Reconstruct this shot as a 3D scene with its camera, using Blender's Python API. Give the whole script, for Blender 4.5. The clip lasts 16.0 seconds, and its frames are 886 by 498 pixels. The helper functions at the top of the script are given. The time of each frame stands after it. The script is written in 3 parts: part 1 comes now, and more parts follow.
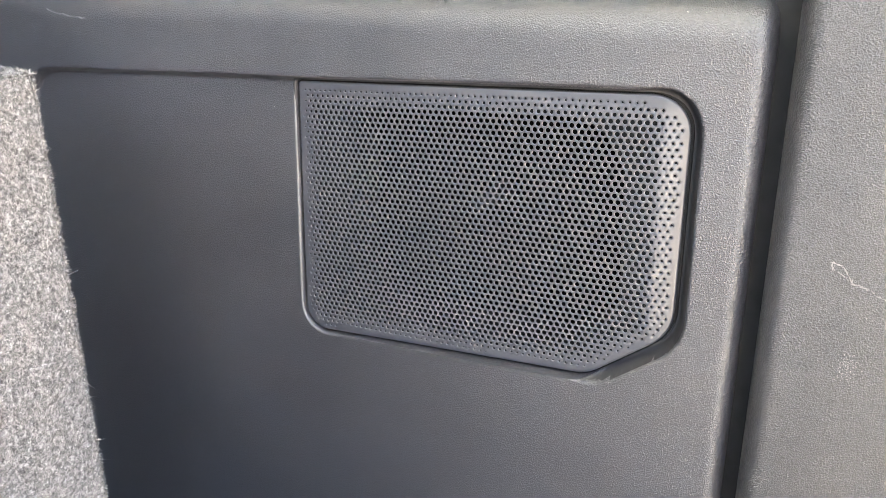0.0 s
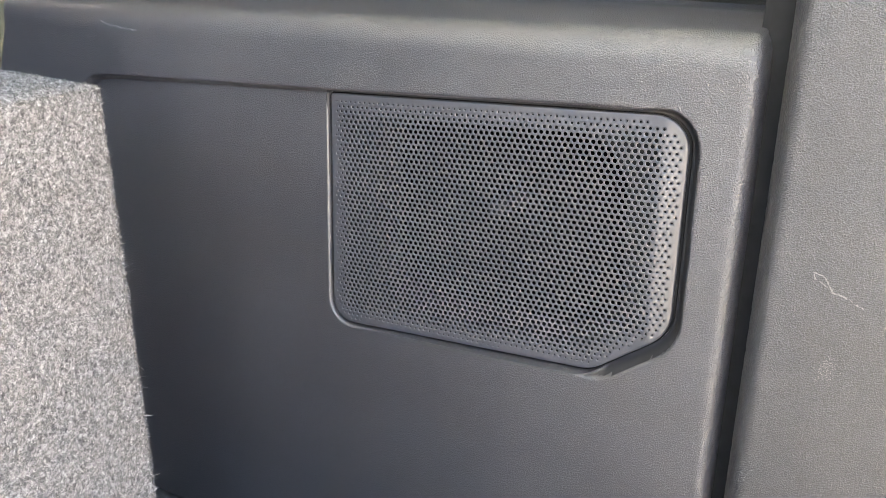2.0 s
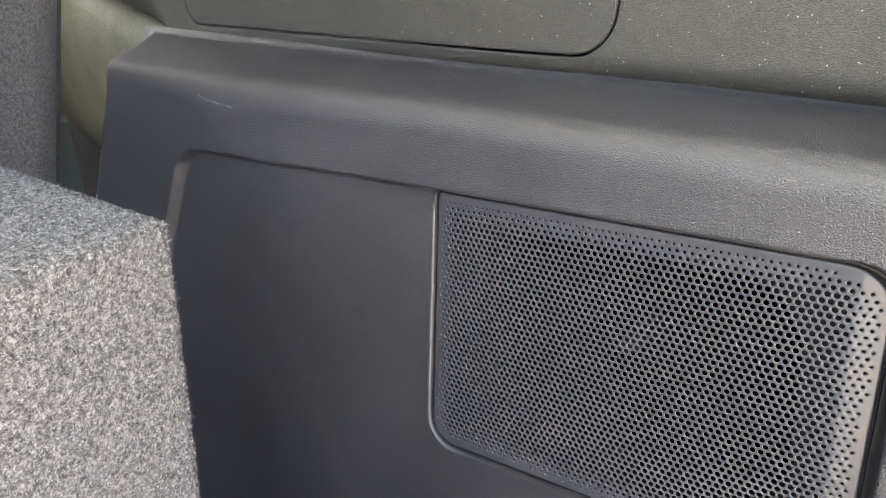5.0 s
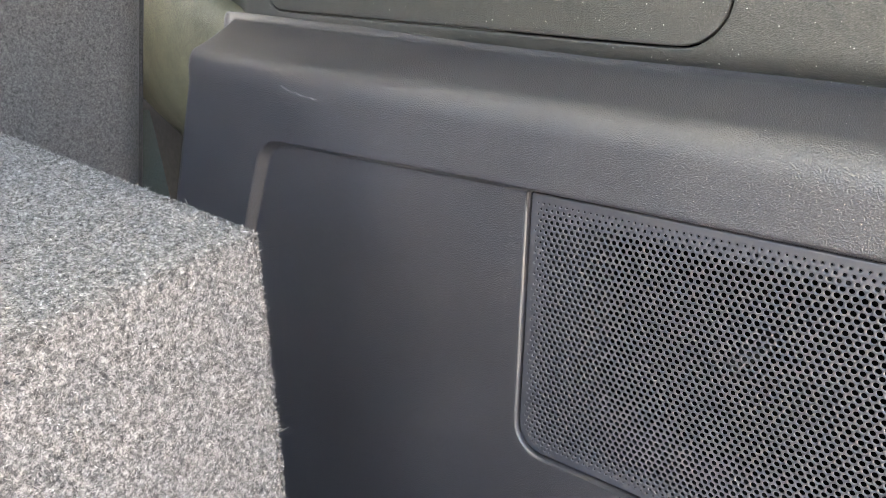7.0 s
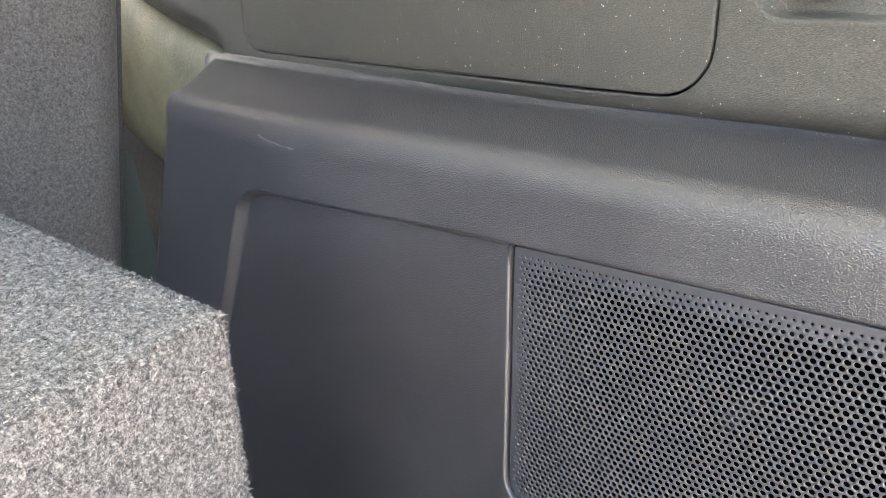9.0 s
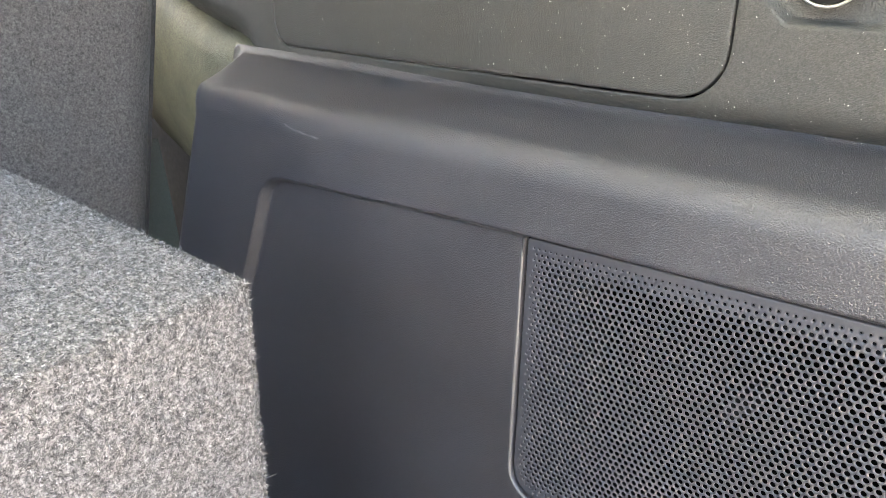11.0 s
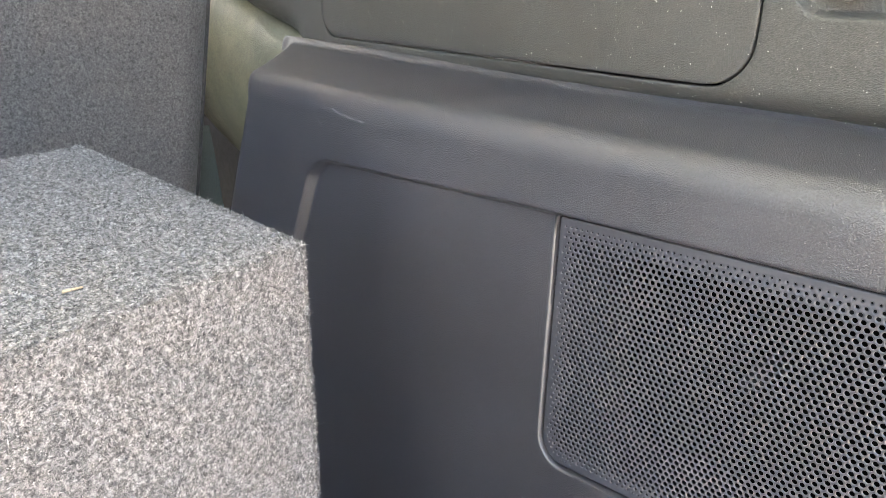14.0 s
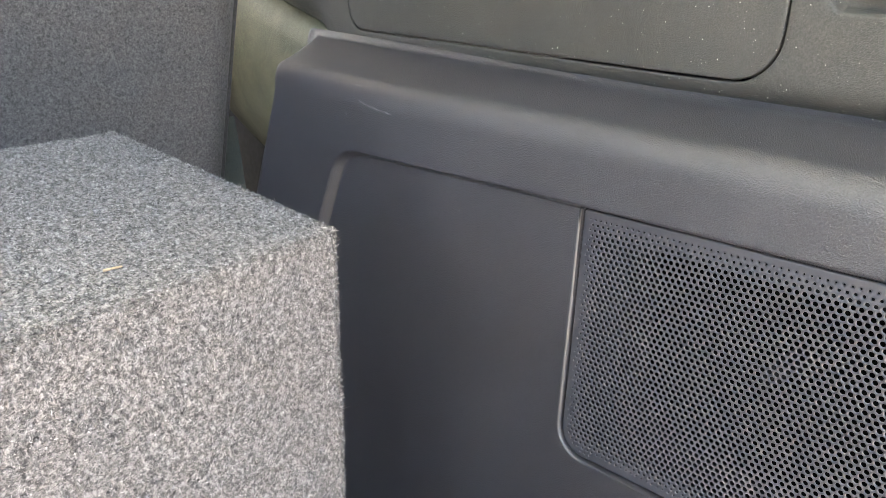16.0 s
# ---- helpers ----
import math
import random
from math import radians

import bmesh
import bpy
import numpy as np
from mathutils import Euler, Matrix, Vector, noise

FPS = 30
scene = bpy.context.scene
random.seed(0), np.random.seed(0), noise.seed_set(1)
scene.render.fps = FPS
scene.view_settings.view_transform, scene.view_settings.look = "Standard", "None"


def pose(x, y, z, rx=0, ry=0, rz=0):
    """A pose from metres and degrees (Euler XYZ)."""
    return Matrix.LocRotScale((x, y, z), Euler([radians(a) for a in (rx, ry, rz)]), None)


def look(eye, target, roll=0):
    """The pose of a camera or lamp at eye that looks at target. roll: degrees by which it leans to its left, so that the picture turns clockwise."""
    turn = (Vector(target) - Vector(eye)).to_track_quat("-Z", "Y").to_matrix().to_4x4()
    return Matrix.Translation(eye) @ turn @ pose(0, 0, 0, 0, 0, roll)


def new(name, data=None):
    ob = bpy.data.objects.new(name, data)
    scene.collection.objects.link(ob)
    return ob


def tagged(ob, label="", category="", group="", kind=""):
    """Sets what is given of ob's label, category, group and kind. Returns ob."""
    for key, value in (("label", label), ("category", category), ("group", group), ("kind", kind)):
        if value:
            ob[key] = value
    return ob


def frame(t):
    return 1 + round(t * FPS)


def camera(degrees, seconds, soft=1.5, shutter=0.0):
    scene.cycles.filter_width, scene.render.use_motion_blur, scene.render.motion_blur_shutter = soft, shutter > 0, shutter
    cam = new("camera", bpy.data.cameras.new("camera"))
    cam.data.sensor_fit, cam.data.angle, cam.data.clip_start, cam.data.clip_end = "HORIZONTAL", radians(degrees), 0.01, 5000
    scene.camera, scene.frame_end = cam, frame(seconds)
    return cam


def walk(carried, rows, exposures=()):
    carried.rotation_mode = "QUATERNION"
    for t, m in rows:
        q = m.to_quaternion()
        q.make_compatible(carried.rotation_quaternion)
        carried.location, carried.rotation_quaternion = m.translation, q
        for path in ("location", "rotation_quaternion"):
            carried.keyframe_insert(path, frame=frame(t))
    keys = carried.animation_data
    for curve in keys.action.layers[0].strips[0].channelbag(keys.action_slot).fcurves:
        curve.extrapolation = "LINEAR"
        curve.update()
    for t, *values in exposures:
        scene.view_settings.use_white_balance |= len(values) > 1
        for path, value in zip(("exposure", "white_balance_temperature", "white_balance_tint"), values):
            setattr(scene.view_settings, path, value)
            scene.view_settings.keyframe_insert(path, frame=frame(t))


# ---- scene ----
cam = camera(58.7, 16.0, soft=0.6)
PATH = [
    (0, (0.276, -0.352, 0.357), (-0.59, 1.327, -0.3), 1.8),
    (0.5, (0.292, -0.368, 0.358), (-0.619, 1.283, -0.307), 1.7),
    (1, (0.298, -0.376, 0.372), (-0.636, 1.268, -0.282), 1.7),
    (1.5, (0.299, -0.38, 0.373), (-0.639, 1.26, -0.283), 2.1),
    (2, (0.294, -0.379, 0.371), (-0.624, 1.269, -0.294), 2.5),
    (2.5, (0.296, -0.372, 0.372), (-0.6, 1.282, -0.306), 2.2),
    (3, (0.299, -0.359, 0.371), (-0.59, 1.295, -0.317), 1.5),
    (3.5, (0.302, -0.347, 0.368), (-0.626, 1.285, -0.322), 0.9),
    (4, (0.29, -0.335, 0.398), (-0.729, 1.254, -0.263), 0.8),
    (4.5, (0.271, -0.326, 0.408), (-0.816, 1.221, -0.246), 1.8),
    (5, (0.245, -0.309, 0.41), (-0.908, 1.181, -0.262), 2.1),
    (5.2, (0.229, -0.304, 0.409), (-0.953, 1.155, -0.282), 2.0),
    (7.3, (0.219, -0.299, 0.42), (-1.053, 1.061, -0.308), 0.8),
    (7.5, (0.218, -0.296, 0.424), (-1.061, 1.062, -0.297), 0.4),
    (8, (0.217, -0.29, 0.423), (-1.06, 1.072, -0.294), -0.2),
    (8.5, (0.214, -0.29, 0.426), (-1.062, 1.077, -0.283), -0.4),
    (9, (0.214, -0.282, 0.433), (-1.049, 1.097, -0.275), -0.2),
    (9.5, (0.209, -0.285, 0.429), (-1.053, 1.088, -0.293), 0.3),
    (9.7, (0.208, -0.287, 0.427), (-1.061, 1.082, -0.292), 0.7),
    (11.8, (0.234, -0.301, 0.428), (-1.069, 1.055, -0.255), 2.2),
    (12, (0.235, -0.304, 0.425), (-1.067, 1.051, -0.261), 2.4),
    (12.5, (0.241, -0.306, 0.425), (-1.066, 1.043, -0.261), 2.4),
    (13, (0.242, -0.31, 0.425), (-1.082, 1.024, -0.258), 2.4),
    (13.5, (0.243, -0.312, 0.423), (-1.096, 1.005, -0.265), 2.2),
    (14, (0.243, -0.316, 0.425), (-1.111, 0.984, -0.266), 2.2),
    (14.5, (0.244, -0.323, 0.421), (-1.12, 0.965, -0.271), 2.5),
    (15, (0.246, -0.324, 0.421), (-1.117, 0.961, -0.28), 3.0),
    (15.5, (0.247, -0.324, 0.416), (-1.116, 0.958, -0.292), 3.2),
    (16, (0.244, -0.324, 0.423), (-1.133, 0.946, -0.276), 2.8),
]
walk(cam, [(t, look(eye, target, roll)) for t, eye, target, roll in PATH], [(0, 4.27, 6900, 7), (1.5, 4.07, 6900, 7), (2.5, 4.07, 6900, 7), (3.5, 4.02, 6900, 7), (4.5, 3.82, 6900, 7), (5.2, 3.72, 6900, 7), (7.3, 3.97, 6900, 7), (9, 3.97, 6900, 7), (12, 4.02, 6900, 7), (14.5, 4.02, 6900, 7), (15.5, 3.89, 6900, 7), (16, 3.84, 6900, 7)])

# ---- light ----
world = bpy.data.worlds.new("sky")
scene.world = world
world.use_nodes = True
wn = world.node_tree
sky = wn.nodes.new("ShaderNodeTexSky")
sky.sky_type = "NISHITA"
sky.sun_disc = False
sky.sun_elevation = radians(58)
sky.sun_rotation = radians(-75)
sky.dust_density = 7.0
sky.ozone_density = 0.5
wn.links.new(sky.outputs[0], wn.nodes["Background"].inputs[0])
wn.nodes["Background"].inputs[1].default_value = 0.15

sun_data = bpy.data.lights.new("sun", "SUN")
sun_data.energy, sun_data.angle, sun_data.color = 4.6, radians(0.6), (1.0, 0.94, 0.84)
sun = new("sun", sun_data)
SUN_AZ, SUN_EL = radians(165), radians(58)
sun.matrix_world = look((3 * math.cos(SUN_AZ), 3 * math.sin(SUN_AZ), 3 * math.tan(SUN_EL)), (0, 0, 0))


# ---- materials ----
def mat(name, rough=0.5, metal=0.0, spec=0.5):
    m = bpy.data.materials.new(name)
    m.use_nodes = True
    b = m.node_tree.nodes["Principled BSDF"]
    b.inputs["Roughness"].default_value = rough
    b.inputs["Metallic"].default_value = metal
    b.inputs["Specular IOR Level"].default_value = spec
    return m, m.node_tree, b


def node(nt, kind, **inputs):
    n = nt.nodes.new(kind)
    for k, v in inputs.items():
        n.inputs[k].default_value = v
    return n


def ramp(nt, src, stops):
    r = nt.nodes.new("ShaderNodeValToRGB")
    while len(r.color_ramp.elements) < len(stops):
        r.color_ramp.elements.new(0.5)
    for e, (p, c) in zip(r.color_ramp.elements, stops):
        e.position, e.color = p, (*c, 1) if len(c) == 3 else c
    nt.links.new(src, r.inputs[0])
    return r.outputs[0]


def plastic(name, dark, light, rough=0.5, grain=1000.0, relief=0.35, spec=0.5, mottle=0.0):
    """Moulded interior plastic: fine leather grain, cloudy sheen, fine mottling of the tone."""
    m, nt, b = mat(name, rough, 0.0, spec)
    tc = nt.nodes.new("ShaderNodeTexCoord")
    warp = node(nt, "ShaderNodeTexNoise", Scale=grain * 0.45, Detail=1.0)
    nt.links.new(tc.outputs["Object"], warp.inputs["Vector"])
    shift = nt.nodes.new("ShaderNodeVectorMath")
    shift.operation = "MULTIPLY_ADD"
    shift.inputs[1].default_value = (0.0011,) * 3
    nt.links.new(warp.outputs["Color"], shift.inputs[0])
    nt.links.new(tc.outputs["Object"], shift.inputs[2])
    cells = node(nt, "ShaderNodeTexVoronoi", Scale=grain, Randomness=1.0)
    cells.feature = "SMOOTH_F1"
    cells.inputs["Smoothness"].default_value = 0.6
    nt.links.new(shift.outputs[0], cells.inputs["Vector"])
    fine = node(nt, "ShaderNodeTexNoise", Scale=grain * 2.2, Detail=2.0)
    nt.links.new(tc.outputs["Object"], fine.inputs["Vector"])
    total = nt.nodes.new("ShaderNodeMath")
    total.operation = "MULTIPLY_ADD"
    total.inputs[1].default_value = 0.25
    nt.links.new(fine.outputs["Fac"], total.inputs[0])
    nt.links.new(cells.outputs["Distance"], total.inputs[2])
    bump = node(nt, "ShaderNodeBump", Strength=relief, Distance=0.00075)
    nt.links.new(total.outputs[0], bump.inputs["Height"])
    nt.links.new(bump.outputs[0], b.inputs["Normal"])
    cloud = node(nt, "ShaderNodeTexNoise", Scale=14.0, Detail=5.0, Roughness=0.65)
    nt.links.new(tc.outputs["Object"], cloud.inputs["Vector"])
    tone = ramp(nt, cloud.outputs["Fac"], [(0.3, dark), (0.75, light)])
    if mottle:
        speck = node(nt, "ShaderNodeTexNoise", Scale=grain * 0.75, Detail=2.0, Roughness=0.7)
        nt.links.new(tc.outputs["Object"], speck.inputs["Vector"])
        amount = nt.nodes.new("ShaderNodeMapRange")
        amount.inputs["From Min"].default_value, amount.inputs["From Max"].default_value = 0.32, 0.68
        amount.inputs["To Min"].default_value, amount.inputs["To Max"].default_value = 1.0 - mottle, 1.0 + mottle
        nt.links.new(speck.outputs["Fac"], amount.inputs["Value"])
        scaled = nt.nodes.new("ShaderNodeVectorMath")
        scaled.operation = "SCALE"
        nt.links.new(tone, scaled.inputs[0])
        nt.links.new(amount.outputs[0], scaled.inputs["Scale"])
        tone = scaled.outputs[0]
    nt.links.new(tone, b.inputs["Base Color"])
    sheen = nt.nodes.new("ShaderNodeMapRange")
    sheen.inputs["To Min"].default_value, sheen.inputs["To Max"].default_value = rough - 0.05, rough + 0.07
    nt.links.new(cloud.outputs["Fac"], sheen.inputs["Value"])
    nt.links.new(sheen.outputs[0], b.inputs["Roughness"])
    return m


def felt(name, stops, scale=700.0, relief=0.8, rough=0.95):
    """Needle-punched carpet: short mixed fibres in several tones."""
    m, nt, b = mat(name, rough, 0.0, 0.15)
    tc = nt.nodes.new("ShaderNodeTexCoord")
    big = node(nt, "ShaderNodeTexNoise", Scale=scale * 0.45, Detail=1.0, Distortion=0.4)
    small = node(nt, "ShaderNodeTexNoise", Scale=scale, Detail=3.0, Roughness=0.75, Distortion=0.8)
    for n in (big, small):
        nt.links.new(tc.outputs["Object"], n.inputs["Vector"])
    mix = nt.nodes.new("ShaderNodeMath")
    mix.operation = "MULTIPLY_ADD"
    mix.inputs[1].default_value = 0.28
    half = nt.nodes.new("ShaderNodeMath")
    half.operation = "MULTIPLY"
    half.inputs[1].default_value = 0.77
    nt.links.new(small.outputs["Fac"], half.inputs[0])
    nt.links.new(big.outputs["Fac"], mix.inputs[0])
    nt.links.new(half.outputs[0], mix.inputs[2])
    nt.links.new(ramp(nt, mix.outputs[0], stops), b.inputs["Base Color"])
    bump = node(nt, "ShaderNodeBump", Strength=relief, Distance=0.0012)
    nt.links.new(mix.outputs[0], bump.inputs["Height"])
    nt.links.new(bump.outputs[0], b.inputs["Normal"])
    b.inputs["Sheen Weight"].default_value = 0.15
    return m


def plain(name, color, rough=0.6, spec=0.5, metal=0.0, vary=0.25, scale=120.0):
    m, nt, b = mat(name, rough, metal, spec)
    tc = nt.nodes.new("ShaderNodeTexCoord")
    n = node(nt, "ShaderNodeTexNoise", Scale=scale, Detail=4.0)
    nt.links.new(tc.outputs["Object"], n.inputs["Vector"])
    lo = tuple(c * (1 - vary) for c in color)
    hi = tuple(min(1, c * (1 + vary)) for c in color)
    nt.links.new(ramp(nt, n.outputs["Fac"], [(0.3, lo), (0.7, hi)]), b.inputs["Base Color"])
    return m


def strand_material():
    """Loose carpet fibres, each of its own tone, in clumps of like tone."""
    m, nt, b = mat("grey_carpet_fibre", 0.85, 0.0, 0.2)
    g = nt.nodes.new("ShaderNodeNewGeometry")
    tc = nt.nodes.new("ShaderNodeTexCoord")
    clump = node(nt, "ShaderNodeTexNoise", Scale=540.0, Detail=3.0, Roughness=0.6)
    nt.links.new(tc.outputs["Object"], clump.inputs["Vector"])
    part_of = nt.nodes.new("ShaderNodeMath")
    part_of.operation = "MULTIPLY_ADD"
    part_of.inputs[1].default_value = 2.0
    part_of.inputs[2].default_value = -0.75
    nt.links.new(clump.outputs["Fac"], part_of.inputs[0])
    tone = nt.nodes.new("ShaderNodeMath")
    tone.operation = "MULTIPLY_ADD"
    tone.inputs[1].default_value = 0.55
    nt.links.new(g.outputs["Random Per Island"], tone.inputs[0])
    nt.links.new(part_of.outputs[0], tone.inputs[2])
    nt.links.new(ramp(nt, tone.outputs[0], [(0.05, (0.050, 0.047, 0.046)), (0.45, (0.150, 0.141, 0.136)), (0.78, (0.32, 0.302, 0.291)), (1.0, (0.57, 0.540, 0.520))]), b.inputs["Base Color"])
    return m


def tinted_glass(name, tint):
    """Thin tinted pane: lets the light through in its tint and mirrors a little."""
    m = bpy.data.materials.new(name)
    m.use_nodes = True
    nt = m.node_tree
    nt.nodes.remove(nt.nodes["Principled BSDF"])
    clear = node(nt, "ShaderNodeBsdfTransparent", Color=(*tint, 1))
    gloss = node(nt, "ShaderNodeBsdfGlossy", Roughness=0.02)
    mix = node(nt, "ShaderNodeMixShader", Fac=0.06)
    nt.links.new(clear.outputs[0], mix.inputs[1])
    nt.links.new(gloss.outputs[0], mix.inputs[2])
    nt.links.new(mix.outputs[0], nt.nodes["Material Output"].inputs["Surface"])
    return m


# For an unseen pane; the tint takes blue out of the sky light.
M_GLASS = tinted_glass("sky_tint_pane", (0.97, 0.97, 0.86))
M_PANEL = plastic("charcoal_grained_plastic", (0.031, 0.0305, 0.0370), (0.045, 0.0445, 0.0530), 0.38, 1450, 0.60, 1.0, 0.45)
# Smooth wall round the grille: panel plastic with its shade put into the colour.
M_SHADED_WALL = plastic("shaded_smooth_plastic", (0.020, 0.020, 0.023), (0.028, 0.028, 0.032), 0.5, 3000, 0.05, 0.35)
M_UPPER = plastic("warm_grey_grained_plastic", (0.049, 0.048, 0.0435), (0.066, 0.0645, 0.058), 0.44, 1450, 0.6, 0.6, 0.32)
M_REAR = plastic("rear_grained_plastic", (0.0265, 0.0270, 0.0316), (0.0375, 0.0380, 0.0440), 0.42, 1500, 0.52, 0.75, 0.40)
M_GRILLE = plastic("grille_plastic", (0.047, 0.0475, 0.0578), (0.058, 0.0585, 0.0705), 0.42, 3000, 0.05, 1.0)
# Paler than the panel: the bead's highlight is put into the base colour.
M_LIP = plastic("highlit_lip_plastic", (0.065, 0.065, 0.070), (0.082, 0.082, 0.088), 0.48, 3000, 0.03, 0.8)
M_BLACK = plain("black_cavity_plastic", (0.003, 0.003, 0.003), 0.9, 0.05)
M_BACKING = plain("grille_backing_plastic", (0.007, 0.007, 0.0075), 0.7, 0.2)
M_BOX = felt("grey_box_carpet", [(0.39, (0.042, 0.040, 0.040)), (0.47, (0.105, 0.099, 0.097)), (0.54, (0.205, 0.193, 0.188)), (0.63, (0.38, 0.358, 0.346))], 800, 0.6)
M_SEAT = felt("charcoal_seat_carpet", [(0.38, (0.054, 0.050, 0.049)), (0.5, (0.100, 0.094, 0.091)), (0.66, (0.185, 0.174, 0.168))], 800, 0.7)
M_SEAT_EDGE = felt("dark_seat_edge", [(0.38, (0.026, 0.024, 0.024)), (0.5, (0.054, 0.051, 0.050)), (0.66, (0.11, 0.105, 0.102))], 1200, 0.5)
M_FLOOR = felt("black_floor_carpet", [(0.4, (0.025, 0.026, 0.027)), (0.6, (0.075, 0.078, 0.080))], 900, 0.6)
# Grey trim; the yellow-green light on it is put into the base colour.
M_OLIVE = plastic("olive_lit_grey_trim", (0.120, 0.118, 0.078), (0.235, 0.232, 0.155), 0.6, 900, 1.0, 0.5, 0.45)
M_ROOF = plain("pale_unseen_roof", (0.80, 0.80, 0.78), 0.95, 0.1)
M_SHELL = plain("dark_shell_trim", (0.045, 0.045, 0.047), 0.55, 0.5)
# Near black: groove floor, where it stands for shade, and the stud.
M_NEAR_BLACK = plain("near_black_matte", (0.011, 0.011, 0.012), 0.7, 0.25)
M_RUB = plain("rubbed_plastic", (0.12, 0.12, 0.122), 0.7, 0.3)
M_DUST = plain("pale_dust", (0.55, 0.54, 0.50), 0.9, 0.1)
M_SCRATCH = plain("pale_scratch", (0.19, 0.19, 0.192), 0.7, 0.3)
M_WORN = plain("worn_edge_scratch", (0.320, 0.320, 0.328), 0.7, 0.3)
M_CHROME = plain("satin_metal_ring", (0.55, 0.54, 0.52), 0.3, 0.5, 0.9)
M_KNOB = plain("black_socket_cap", (0.02, 0.02, 0.021), 0.35, 0.5)
M_WHITE = plain("white_print", (0.7, 0.69, 0.66), 0.6, 0.3)
M_STRAW = plain("dry_straw", (0.56, 0.42, 0.27), 0.7, 0.3)
# Tan only to give the upper trim something warm to reflect.
M_TAN = plain("tan_reflection_panel", (0.20, 0.14, 0.09), 0.7, 0.3, 0.0, 0.15, 40.0)
M_GROUND = plain("unseen_tan_ground", (0.41, 0.37, 0.33), 0.9, 0.2, 0.0, 0.2, 3.0)
M_BELT = plain("grey_green_webbing", (0.075, 0.085, 0.073), 0.7, 0.3, 0.0, 0.2, 900.0)
M_FIBRE = strand_material()


# ---- building tools ----
def mesh_object(name, verts, faces, material, parent=None, label="", smooth=True):
    me = bpy.data.meshes.new(name)
    me.from_pydata([tuple(map(float, v)) for v in verts], [], [tuple(map(int, f)) for f in faces])
    me.materials.append(material)
    if smooth:
        me.shade_smooth()
    me.update()
    ob = new(name, me)
    ob.parent = parent
    return tagged(ob, label) if label else ob


def part(name, bm, material, parent=None, label="", smooth=False):
    me = bpy.data.meshes.new(name)
    bm.to_mesh(me)
    bm.free()
    me.materials.append(material)
    if smooth:
        me.shade_smooth()
    ob = new(name, me)
    ob.parent = parent
    return tagged(ob, label) if label else ob


def thing(name, label, category, kind="", at=(0, 0, 0)):
    e = new(name)
    e.empty_display_size = 0.02
    e.location = at
    return tagged(e, label, category, "", kind)


def rounded(points, radii, n=8):
    """A closed outline with each corner cut to an arc."""
    out = []
    count = len(points)
    for i in range(count):
        p, a, b = (np.array(points[k % count], float) for k in (i, i - 1, i + 1))
        da, db = (a - p) / np.linalg.norm(a - p), (b - p) / np.linalg.norm(b - p)
        ang = math.acos(max(-1, min(1, float(da @ db))))
        r = radii[i]
        if r <= 0:
            out.append(p)
            continue
        t = r / math.tan(ang / 2)
        mid = (da + db) / np.linalg.norm(da + db)
        c = p + mid * r / math.sin(ang / 2)
        s, e = p + da * t - c, p + db * t - c
        a0, a1 = math.atan2(s[1], s[0]), math.atan2(e[1], e[0])
        d = (a1 - a0 + math.pi) % (2 * math.pi) - math.pi
        for k in range(n + 1):
            q = a0 + d * k / n
            out.append(c + r * np.array((math.cos(q), math.sin(q))))
    return np.array(out)


def resample(loop, step):
    out = []
    for a, b in zip(loop, np.roll(loop, -1, 0)):
        n = max(1, int(round(np.linalg.norm(b - a) / step)))
        out += [a + (b - a) * k / n for k in range(n)]
    return np.array(out)


def inside(pts, loop):
    x, y = pts[:, 0], pts[:, 1]
    res = np.zeros(len(pts), bool)
    for (x0, y0), (x1, y1) in zip(loop, np.roll(loop, -1, 0)):
        if y0 == y1:
            continue
        hit = ((y0 > y) != (y1 > y)) & (x < (x1 - x0) * (y - y0) / (y1 - y0) + x0)
        res ^= hit
    return res


def sdist(pts, loop):
    """Distance to an outline, positive inside."""
    best = np.full(len(pts), 1e9)
    for a, b in zip(loop, np.roll(loop, -1, 0)):
        ab = b - a
        t = np.clip(((pts - a) @ ab) / max(1e-15, ab @ ab), 0, 1)
        d = pts - a - t[:, None] * ab
        best = np.minimum(best, (d * d).sum(1))
    return np.sqrt(best) * np.where(inside(pts, loop), 1, -1)


def offset(loop, d):
    """The outline moved outwards by d (for a loop that runs either way)."""
    area = 0.5 * sum(a[0] * b[1] - b[0] * a[1] for a, b in zip(loop, np.roll(loop, -1, 0)))
    t = np.roll(loop, -1, 0) - np.roll(loop, 1, 0)
    t /= np.linalg.norm(t, axis=1)[:, None] + 1e-12
    nrm = np.stack([t[:, 1], -t[:, 0]], 1) * (1 if area > 0 else -1)
    return loop + nrm * d


def smooth(x, a, b):
    t = np.clip((x - a) / (b - a), 0, 1)
    return t * t * (3 - 2 * t)


def sheet(points, loops, keep):
    """Delaunay mesh over loose points and closed loops; keeps the triangles whose middle passes."""
    from mathutils.geometry import delaunay_2d_cdt
    allp, edges = list(map(tuple, points)), []
    for lp in loops:
        s = len(allp)
        allp += list(map(tuple, lp))
        edges += [(s + k, s + (k + 1) % len(lp)) for k in range(len(lp))]
    v, _, f, *_ = delaunay_2d_cdt([Vector(p) for p in allp], edges, [], 0, 1e-7)
    v, f = np.array([tuple(p) for p in v]), np.array([t for t in f if len(t) == 3])
    f = f[keep(v[f].mean(1))]
    used = np.unique(f)
    idx = np.full(len(v), -1)
    idx[used] = np.arange(len(used))
    return v[used], idx[f]


